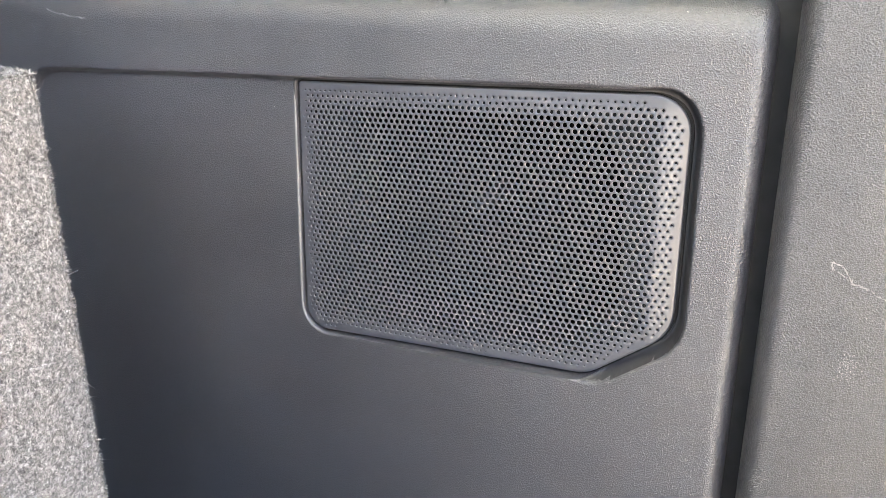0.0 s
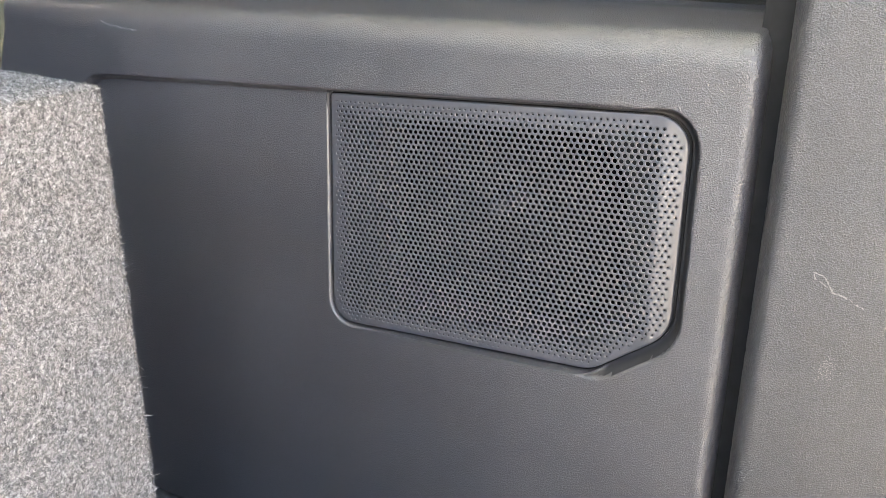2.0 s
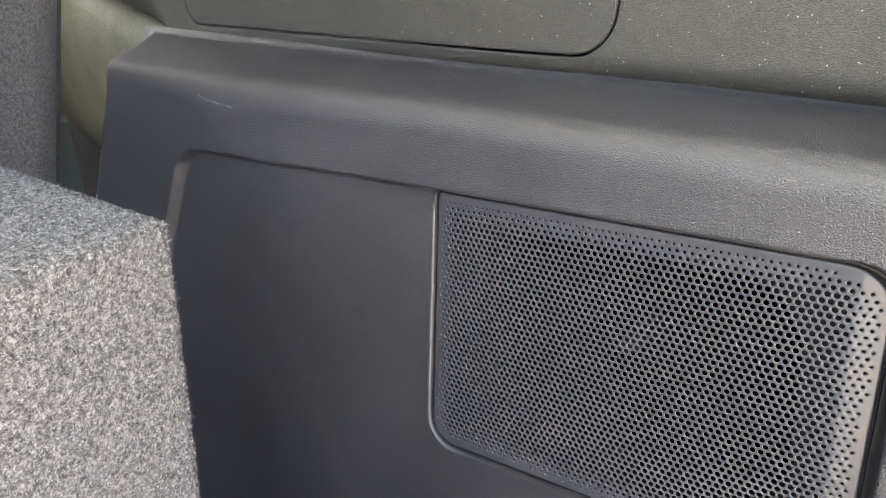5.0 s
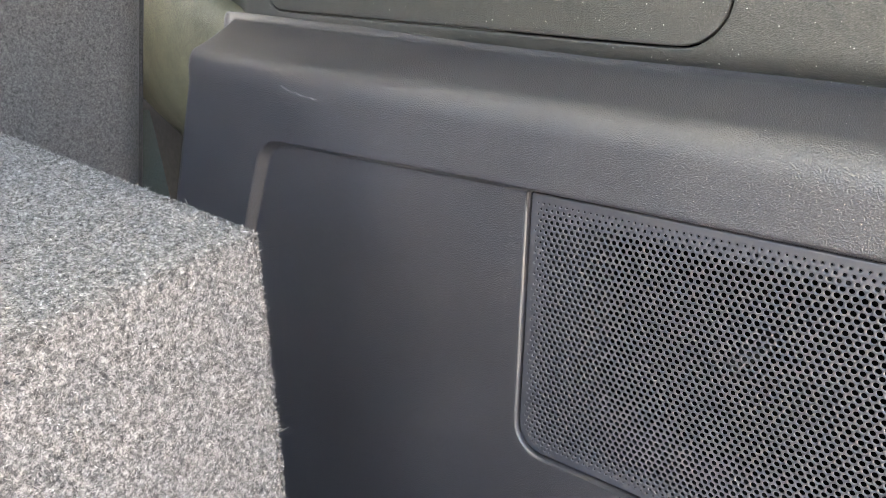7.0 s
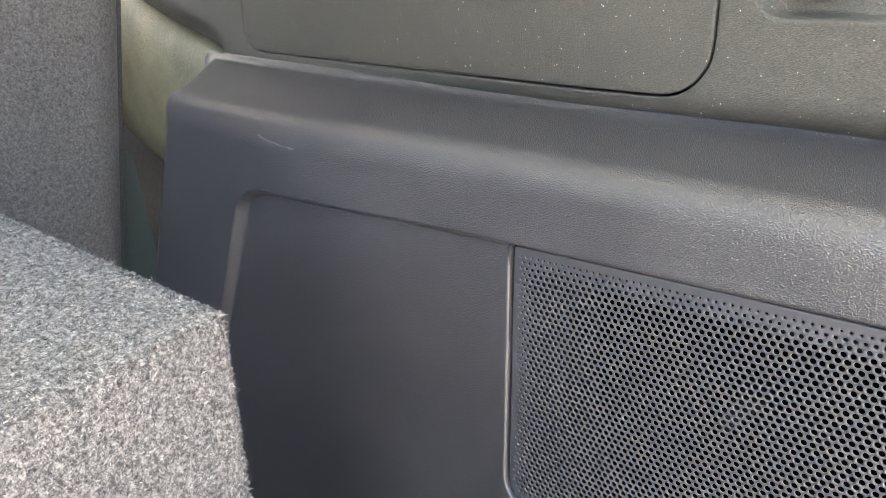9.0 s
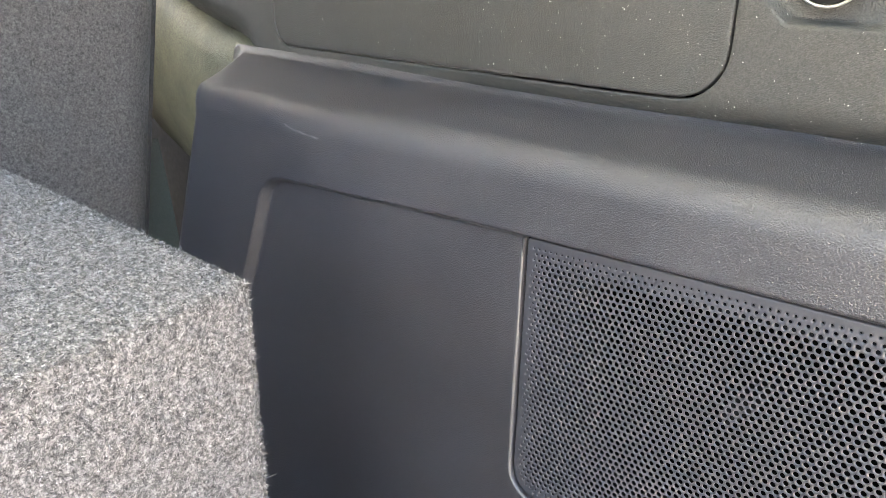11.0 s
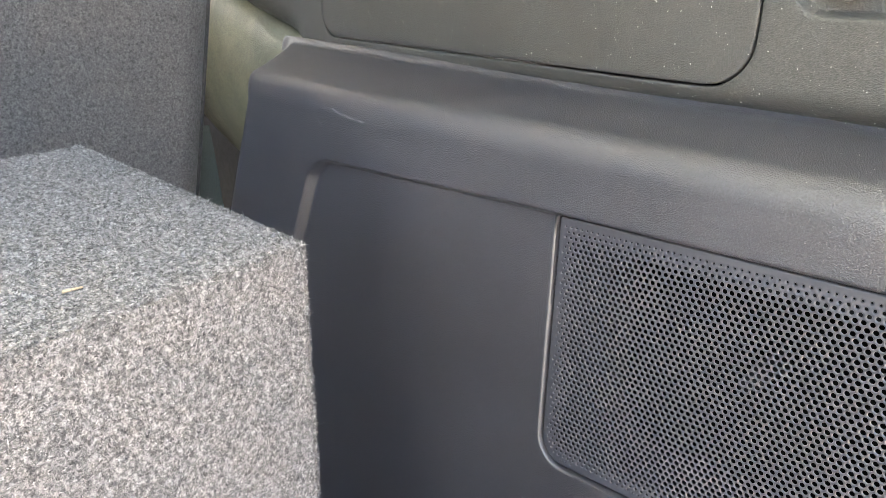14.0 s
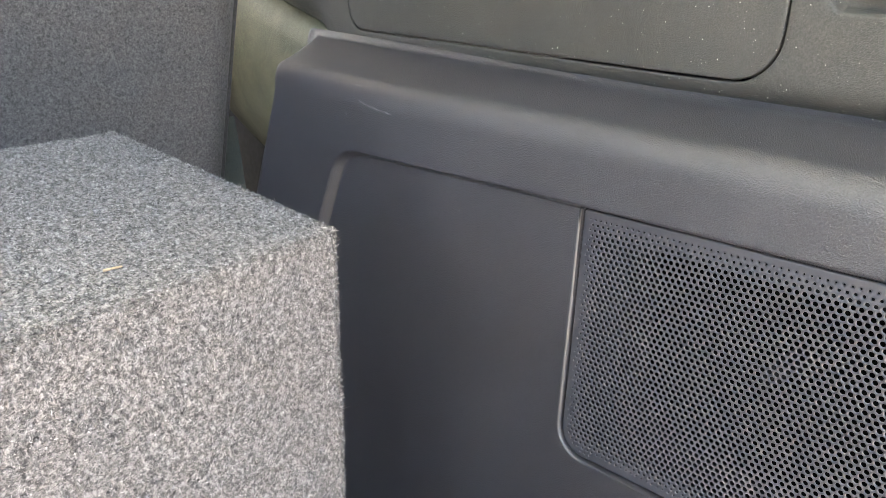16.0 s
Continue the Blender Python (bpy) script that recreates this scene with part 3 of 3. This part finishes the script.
def build_box():
    th = thing("subwoofer_box", "grey felt carpeted box standing on the boot floor", "carpeted box", at=(-0.05, -0.5, FLOOR_Z))
    bm = bmesh.new()
    hh = BOX_TOP - FLOOR_Z
    v = [bm.verts.new(box_point(u, w, h) - np.array(th.location)) for h in (0, hh) for u, w in ((0, 0), (0, 1), (1, 1), (1, 0))]
    for f in ((0, 1, 2, 3), (7, 6, 5, 4), (0, 4, 5, 1), (1, 5, 6, 2), (2, 6, 7, 3), (3, 7, 4, 0)):
        bm.faces.new([v[i] for i in f])
    bmesh.ops.recalc_face_normals(bm, faces=bm.faces[:])
    bmesh.ops.bevel(bm, geom=bm.edges[:], offset=0.0032, segments=4, profile=0.5, affect="EDGES")
    part("body", bm, M_BOX, th, "", True)
    rng = np.random.default_rng(4)
    front = np.array((0.977, 0.215, 0.0))
    side = np.array((-0.077, 0.997, LEAN))

    count = 420000
    k, u, w, h = rng.random(count), rng.random(count) * 0.36, rng.random(count), rng.random(count) * 0.24
    where = np.digitize(k, [0.52, 0.915, 0.950, 0.970])
    u = np.choose(where, [u + 0.001, u + 0.001, 0.0008, 0.0008 + 0.004 * rng.random(count), u])
    w = np.choose(where, [0.0, 0.005 + 0.985 * w, 0.003 + 0.014 * w, 0.01 + 0.99 * w, 0.005])
    h = np.choose(where, [h + 0.0008, 0.0, h + 0.0008, 0.0006 * rng.random(count), 0.0012])
    base = box_point(u, w, h).T - np.array(th.location)
    nrm = np.array([front, (0, 0, 1.0), side, (0, 0.3, 0.95), (0.7, 0.1, 0.7)])[where]
    ln = rng.uniform(0.0004, 0.0013, count) * np.where(rng.random(count) < 0.012, 2.6, 1.0)
    ln = ln * np.where(where == 2, 1.5, 1.0)
    wid = rng.uniform(0.00006, 0.00017, count)

    def unit(q):
        return q / (np.linalg.norm(q, axis=1)[:, None] + 1e-9)

    t = rng.normal(size=(count, 3))
    t = unit(t - nrm * (t * nrm).sum(1)[:, None])
    up = unit(nrm * rng.uniform(0.1, 0.8, count)[:, None] + t * rng.uniform(0.5, 1.2, count)[:, None])
    across = unit(np.cross(up, rng.normal(size=(count, 3)))) * wid[:, None]
    bend = rng.normal(size=(count, 3)) * 0.25
    mid, tip = base + up * ln[:, None] * 0.5, base + (up + bend) * ln[:, None]
    verts = np.stack([base - across, base + across, mid + across, mid - across, tip + across * 0.6, tip - across * 0.6], 1).reshape(-1, 3)
    s = np.arange(count)[:, None] * 6
    faces = np.concatenate([s + (0, 1, 2, 3), s + (3, 2, 4, 5)])
    tagged(mesh_object("carpet_nap", verts, faces, M_FIBRE, th, "short grey carpet fibres"), kind="stuff")
    return th


box = build_box()


# ---- rear seat back ----
def build_seat():
    th = thing("rear_seat_back", "upright rear seat back covered in charcoal carpet", "seat back", at=(-0.432, -0.0145, FLOOR_Z))
    bm = bmesh.new()
    bmesh.ops.create_cube(bm, size=1)
    for v in bm.verts:
        v.co = Vector(((v.co.x - 0.5) * 0.09, (v.co.y - 0.5) * 1.05, (v.co.z + 0.5) * 0.70))
    bmesh.ops.bevel(bm, geom=bm.edges[:], offset=0.036, segments=10, profile=0.5, affect="EDGES")
    for v in bm.verts:
        v.co.x += 0.04 * v.co.z
        v.co.y += 0.115 * v.co.z
    part("backrest", bm, M_SEAT, th, "", True)
    # Darker rounded strip let into the seat's edge.
    n, ring = 40, 10
    verts, faces = [], []
    for j in range(n):
        z = 0.03 + 0.64 * j / (n - 1)
        for k in range(ring):
            a = 2 * math.pi * k / ring
            verts.append((-0.0215 + 0.0060 * math.cos(a) + 0.04 * z, -0.0062 + 0.0060 * math.sin(a) + 0.115 * z, z))
            if j:
                p, q = (j - 1) * ring + k, (j - 1) * ring + (k + 1) % ring
                faces.append((p, q, q + ring, p + ring))
    mesh_object("edge_strip", verts, faces, M_SEAT_EDGE, th, "dark strip along the seat edge")
    return th


seat = build_seat()


# ---- floor, unseen far side, roof and outside: close the place, shape its light ----
def slab(name, lo, hi, material, label, category):
    bm = bmesh.new()
    bmesh.ops.create_cube(bm, size=1)
    lo, hi = Vector(lo), Vector(hi)
    for v in bm.verts:
        v.co = Vector([l + (c + 0.5) * (h - l) for l, h, c in zip(lo, hi, v.co)])
    bmesh.ops.bevel(bm, geom=bm.edges[:], offset=0.004, segments=2, affect="EDGES")
    return tagged(part(name, bm, material, None), label, category, "", "structure")


slab("floor", (-1.6, -1.15, -0.09), (0.47, 0.36, FLOOR_Z), M_FLOOR, "black carpeted boot floor", "floor")
# Slab closing the groove; its dark colour stands for the shade down there.
slab("groove_shade", (0.2340, 0.0185, FLOOR_Z), (0.274, 0.030, 0.62), M_NEAR_BLACK, "dark slab for the shade in the groove between two trim panels", "seal")
slab("body_side", (-0.08, 0.072, FLOOR_Z), (0.56, 0.10, 0.60), M_BLACK, "black body side behind the trim", "wall")
def build_tailgate():
    """An unseen raised tailgate, its frame sized to stop sun and admit sky light."""
    th = thing("tailgate", "unseen raised tailgate frame that shapes the light into the boot", "tailgate", "structure", (-0.22, -0.42, 0.785))
    for name, x0, x1, y0, y1 in (("upper_frame", 0.0, 0.05, -0.80, 0.80), ("lower_panel", 0.80, 1.0, -0.80, 0.80),
                                 ("side_frame", 0.05, 0.80, -0.80, -0.70), ("side_frame", 0.05, 0.80, 0.36, 0.80)):
        bm = bmesh.new()
        bmesh.ops.create_cube(bm, size=1)
        for v in bm.verts:
            v.co = Vector((x0 + (v.co.x + 0.5) * (x1 - x0), y0 + (v.co.y + 0.5) * (y1 - y0), (v.co.z + 0.5) * 0.05))
        bmesh.ops.bevel(bm, geom=bm.edges[:], offset=0.012, segments=3, affect="EDGES")
        for v in bm.verts:
            v.co.z += 0.60 * v.co.x
        part(name, bm, M_SHELL, th, "", True)
    # Pane added to colour the light from above.
    bm = bmesh.new()
    bmesh.ops.create_cube(bm, size=1)
    for v in bm.verts:
        v.co = Vector((0.425 + v.co.x * 0.77, -0.17 + v.co.y * 1.08, 0.022 + v.co.z * 0.004))
        v.co.z += 0.60 * v.co.x
    part("tint_pane", bm, M_GLASS, th, "unseen yellowish pane added to tint the sky light")


build_tailgate()
slab("wall_far", (-1.6, -1.19, -0.05), (0.56, -1.15, 0.32), M_SHELL, "dark plastic trim on the other side", "wall")
# Unseen panel added for the warm glow on the upper trim and shelf.
slab("warm_reflector", (-0.10, -1.185, 0.32), (0.42, -1.155, 0.52), M_TAN, "unseen tan panel on the other side, added for a warm reflection", "wall")
# Unseen roof: edge placed to shade the sun, pale to bounce light down.
slab("roof", (-1.6, -1.19, 0.80), (-0.20, 0.36, 0.84), M_ROOF, "unseen pale roof that shades the sun and bounces light", "ceiling")
slab("wall_outer", (-1.6, 0.32, -0.09), (0.56, 0.36, 0.62), M_SHELL, "car body side behind the trim", "wall")
# Block hidden behind the seat, added to keep cabin light off the lower quarter trim.
slab("gap_light_blocker", (-1.10, -0.05, FLOOR_Z), (-0.74, 0.11, 0.40), M_SEAT, "unseen block behind the seat that shades the gap", "seat bolster")
slab("bulkhead", (-1.64, -1.19, -0.09), (-1.60, 0.36, 0.56), M_SHELL, "dark end of the cabin", "wall")
# Unseen ground, tan so that its bounce and reflections come in warm.
slab("ground", (-60, -60, -0.80), (60, 60, -0.75), M_GROUND, "unseen tan ground outside the car for warm bounced light", "ground")


# ---- small things ----
def build_socket():
    cx, cz, y0 = 0.101, 0.4300, 0.0600
    th = thing("power_socket_cap", "round black socket cap with pale rim in a trim pocket", "socket cap", at=(cx, y0, cz))
    turned = Matrix.Rotation(radians(90), 4, "X")
    bm = bmesh.new()
    bmesh.ops.create_cone(bm, cap_ends=True, segments=48, radius1=0.0145, radius2=0.0135, depth=0.009, matrix=turned)
    part("cap", bm, M_KNOB, th, "", True)
    major, minor = 0.0150, 0.0007
    verts, faces = [], []
    for i in range(48):
        for j in range(8):
            a, b = 2 * math.pi * i / 48, 2 * math.pi * j / 8
            r = major + minor * math.cos(b)
            verts.append((r * math.cos(a), -0.0035 + minor * math.sin(b), r * math.sin(a)))
            faces.append((i * 8 + j, i * 8 + (j + 1) % 8, (i + 1) % 48 * 8 + (j + 1) % 8, (i + 1) % 48 * 8 + j))
    mesh_object("rim", verts, faces, M_CHROME, th, "thin pale rim")
    tri = [(-0.0016, -0.0048, -0.0120), (0.0016, -0.0048, -0.0120), (0.0, -0.0048, -0.0085),
           (-0.0016, -0.0044, -0.0120), (0.0016, -0.0044, -0.0120), (0.0, -0.0044, -0.0085)]
    mesh_object("arrow_mark", tri, [(0, 1, 2), (0, 3, 4, 1), (1, 4, 5, 2), (2, 5, 3, 0)], M_WHITE, th, "white triangle mark", False)
    return th


build_socket()


def side_y(x, z):
    """The trim's face, or its shelf, at a place."""
    return float(front_y(np.array([x]), np.array([z]))[0])


def smear(name, pts, width, parent, y_of, label, seed, material=None):
    """A scratch: short broken flecks of rubbed plastic along a bent line."""
    rng = np.random.default_rng(seed)
    verts, faces = [], []
    pts = np.array(pts)
    for a, b in zip(pts[:-1], pts[1:]):
        n = max(4, int(np.linalg.norm(b - a) / 0.0007))
        for k in range(n):
            if rng.random() < 0.18:
                continue
            c = a + (b - a) * (k + rng.random()) / n + rng.normal(size=2) * width * 0.35
            t = (b - a) / np.linalg.norm(b - a)
            t = t + rng.normal(size=2) * 0.3
            o = np.array((-t[1], t[0])) * rng.uniform(0.15, 0.5) * width
            t = t * rng.uniform(0.0005, 0.0013)
            y = y_of(c[0], c[1]) - 0.00025
            s = len(verts)
            for q in (c - t, c + o, c + t, c - o):
                verts.append((q[0], y, q[1]))
            faces.append((s, s + 1, s + 2, s + 3))
    return mesh_object(name, verts, faces, material or M_SCRATCH, parent, label, False)


def rear_y(x, z):
    return REAR_Y + 1.7 * float(roll_in(np.array([x - seam_x(z) - 0.0036]), 0.0095)[0]) - 0.02 * float(smooth(np.array([x]), 0.30, 0.56)[0])


smear("scratch", [(0.278, 0.2505), (0.283, 0.2485), (0.2870, 0.2425), (0.2945, 0.2405), (0.3015, 0.2370)], 0.0007, rear_trim, rear_y, "pale bent scratch", 1)
smear("scratch", [(0.278, 0.2505), (0.2785, 0.2475), (0.2850, 0.2440)], 0.0005, rear_trim, rear_y, "pale bent scratch", 2)


def fleck(verts, faces, c, nrm, r, rng):
    t = np.cross(nrm, rng.normal(size=3))
    t /= np.linalg.norm(t)
    o = np.cross(nrm, t)
    s = len(verts)
    n = 5
    for k in range(n):
        a = 2 * math.pi * k / n
        q = r * rng.uniform(0.6, 1.3)
        verts.append(c + t * q * math.cos(a) + o * q * math.sin(a) * 0.7)
    verts.append(c + nrm * r * 0.5)
    faces.extend([(s + k, s + (k + 1) % n, s + n) for k in range(n)])


def dust_on_upper():
    rng = np.random.default_rng(11)
    verts, faces = [], []
    for k in range(1500):
        x, z = rng.uniform(-0.33, 0.23), 0.358 + 0.10 * rng.random() ** 1.3
        if z < 0.362 + 0.03 * min(x, 0):
            continue
        y = float(upper_y(np.array([x]), np.array([z]))[0]) - 0.0004
        fleck(verts, faces, np.array((x, y, z)), np.array((0, -1.0, 0)), 0.00010 + 0.00040 * rng.random() ** 3, rng)
    tagged(mesh_object("dust", verts, faces, M_DUST, upper_trim, "scattered pale dust specks", False), kind="stuff")


def dust_on_side():
    rng = np.random.default_rng(12)
    verts, faces = [], []
    v = np.concatenate([rng.uniform(0.012, V_TOP - 0.004, 1100), rng.uniform(-0.30, 0.0, 700)])
    x = np.where(v > 0, rng.uniform(-0.28, 0.22, 1800), rng.uniform(-0.20, 0.0, 1800))
    y, z, ny, nz = shelf_map(x, v)
    for k in range(1800):
        if v[k] <= 0 and (z[k] > 0.285 or x[k] > -0.008):
            continue
        n = np.array((0, -ny[k], -nz[k]))
        size = 0.00006 + (0.00026 if v[k] > 0 else 0.00028) * rng.random() ** 4
        fleck(verts, faces, np.array((x[k], y[k], z[k])) + n * 0.0001, n, size, rng)
    tagged(mesh_object("dust", verts, faces, M_DUST, side_trim, "scattered pale dust specks", False), kind="stuff")


dust_on_upper()
dust_on_side()
for number, (run, wide) in enumerate((([(-0.185, 0.005), (-0.177, 0.0025), (-0.167, 0.0017), (-0.151, 0.0)], 0.0007),
                                      ([(-0.198, 0.0145), (-0.189, 0.0140)], 0.0004),
                                      ([(-0.283, -0.002), (-0.281, 0.004)], 0.0005),
                                      ([(-0.200, -0.004), (-0.197, -0.008)], 0.0004))):
    mark = smear("scratch", run, wide, side_trim, lambda x, z: 0.0, "pale scratch on the rounded edge", 5 + number, M_WORN)
    for vert in mark.data.vertices:
        py, pz, pn, pm = shelf_map(np.array([vert.co.x]), np.array([vert.co.z]))
        vert.co = (vert.co.x, float(py[0] - 0.0002 * pn[0]), float(pz[0] - 0.0002 * pm[0]))


def lint_on_field():
    """Loose curled hairs clinging to the sunken field."""
    rng = np.random.default_rng(31)
    verts, faces = [], []
    for k in range(46):
        near = rng.random() < 0.6
        x = rng.normal(-0.105, 0.022) if near else rng.uniform(-0.17, -0.015)
        z = rng.normal(0.165, 0.035) if near else rng.uniform(0.06, 0.27)
        a, turn, step = rng.uniform(0, 2 * math.pi), rng.normal() * 0.35, rng.uniform(0.0003, 0.0008)
        wide = rng.uniform(0.00007, 0.00016)
        for j in range(9):
            ox, oz = -math.sin(a) * wide, math.cos(a) * wide
            y = side_y(x, z) - 0.0003
            verts += [(x - ox, y, z - oz), (x + ox, y, z + oz)]
            if j:
                q = len(verts) - 4
                faces.append((q, q + 1, q + 3, q + 2))
            x, z, a = x + math.cos(a) * step, z + math.sin(a) * step, a + turn
    tagged(mesh_object("lint", verts, faces, M_SCRATCH, side_trim, "loose pale lint hairs", False), kind="stuff")


lint_on_field()


def build_straw():
    th = thing("straw", "short dry straw lying on the carpeted box", "straw", at=(-0.0112, -0.2396, BOX_TOP + 0.0012))
    th.rotation_euler = (0, radians(4), radians(82))
    bm = bmesh.new()
    bmesh.ops.create_cone(bm, cap_ends=True, segments=8, radius1=0.0006, radius2=0.0004, depth=0.0066,
                          matrix=Matrix.Rotation(radians(90), 4, "Y"))
    for v in bm.verts:
        v.co.z += 12 * v.co.x ** 2
        v.co.y += 0.0012 * math.sin(500 * v.co.x)
    part("stalk", bm, M_STRAW, th, "", True)


build_straw()


def build_belt():
    """A strip of seat-belt webbing that hangs in the gap beside the seat."""
    th = thing("seat_belt", "grey seat belt webbing in the gap beside the seat", "seat belt", at=(-0.47, 0.045, 0.20))
    verts, faces = [], []
    n = 24
    for k in range(n):
        t = k / (n - 1)
        z = 0.066 - 0.25 * t
        wid = 0.004 + 0.010 * min(1, 1.25 * t) ** 0.8
        bend = 0.006 * math.sin(2.2 * t)
        for side, back in ((0, 0), (1, 0), (1, 1), (0, 1)):
            verts.append((0.010 * side + bend, -0.045 + 0.010 * t + (0.034 + wid) * side + 0.0012 * back, z))
        if k:
            a = 4 * (k - 1)
            faces += [(a + i, a + (i + 1) % 4, a + 4 + (i + 1) % 4, a + 4 + i) for i in range(4)]
    faces += [(0, 1, 2, 3), tuple(4 * (n - 1) + i for i in (3, 2, 1, 0))]
    mesh_object("webbing", verts, faces, M_BELT, th, "", False)


build_belt()


def rub_mark(parent, cx, cz, rx, rz, count, y_of, label, seed):
    """A faint rubbed patch: loose flecks thinning out from the middle."""
    rng = np.random.default_rng(seed)
    verts, faces = [], []
    for k in range(count):
        x, z = cx + rng.normal() * rx, cz + rng.normal() * rz
        fleck(verts, faces, np.array((x, y_of(x, z) - 0.0001, z)), np.array((0, -1.0, 0)), rng.uniform(0.00012, 0.00042), rng)
    mesh_object("rub_mark", verts, faces, M_RUB, parent, label, False)


rub_mark(rear_trim, 0.2910, 0.2055, 0.0022, 0.0034, 150, rear_y, "pale rubbed spot", 21)
rub_mark(side_trim, -0.0615, 0.1410, 0.0032, 0.0036, 110, side_y, "pale rubbed spot", 22)
rub_mark(rear_trim, 0.2650, 0.1400, 0.0020, 0.0050, 130, rear_y, "pale rubbed streak", 23)
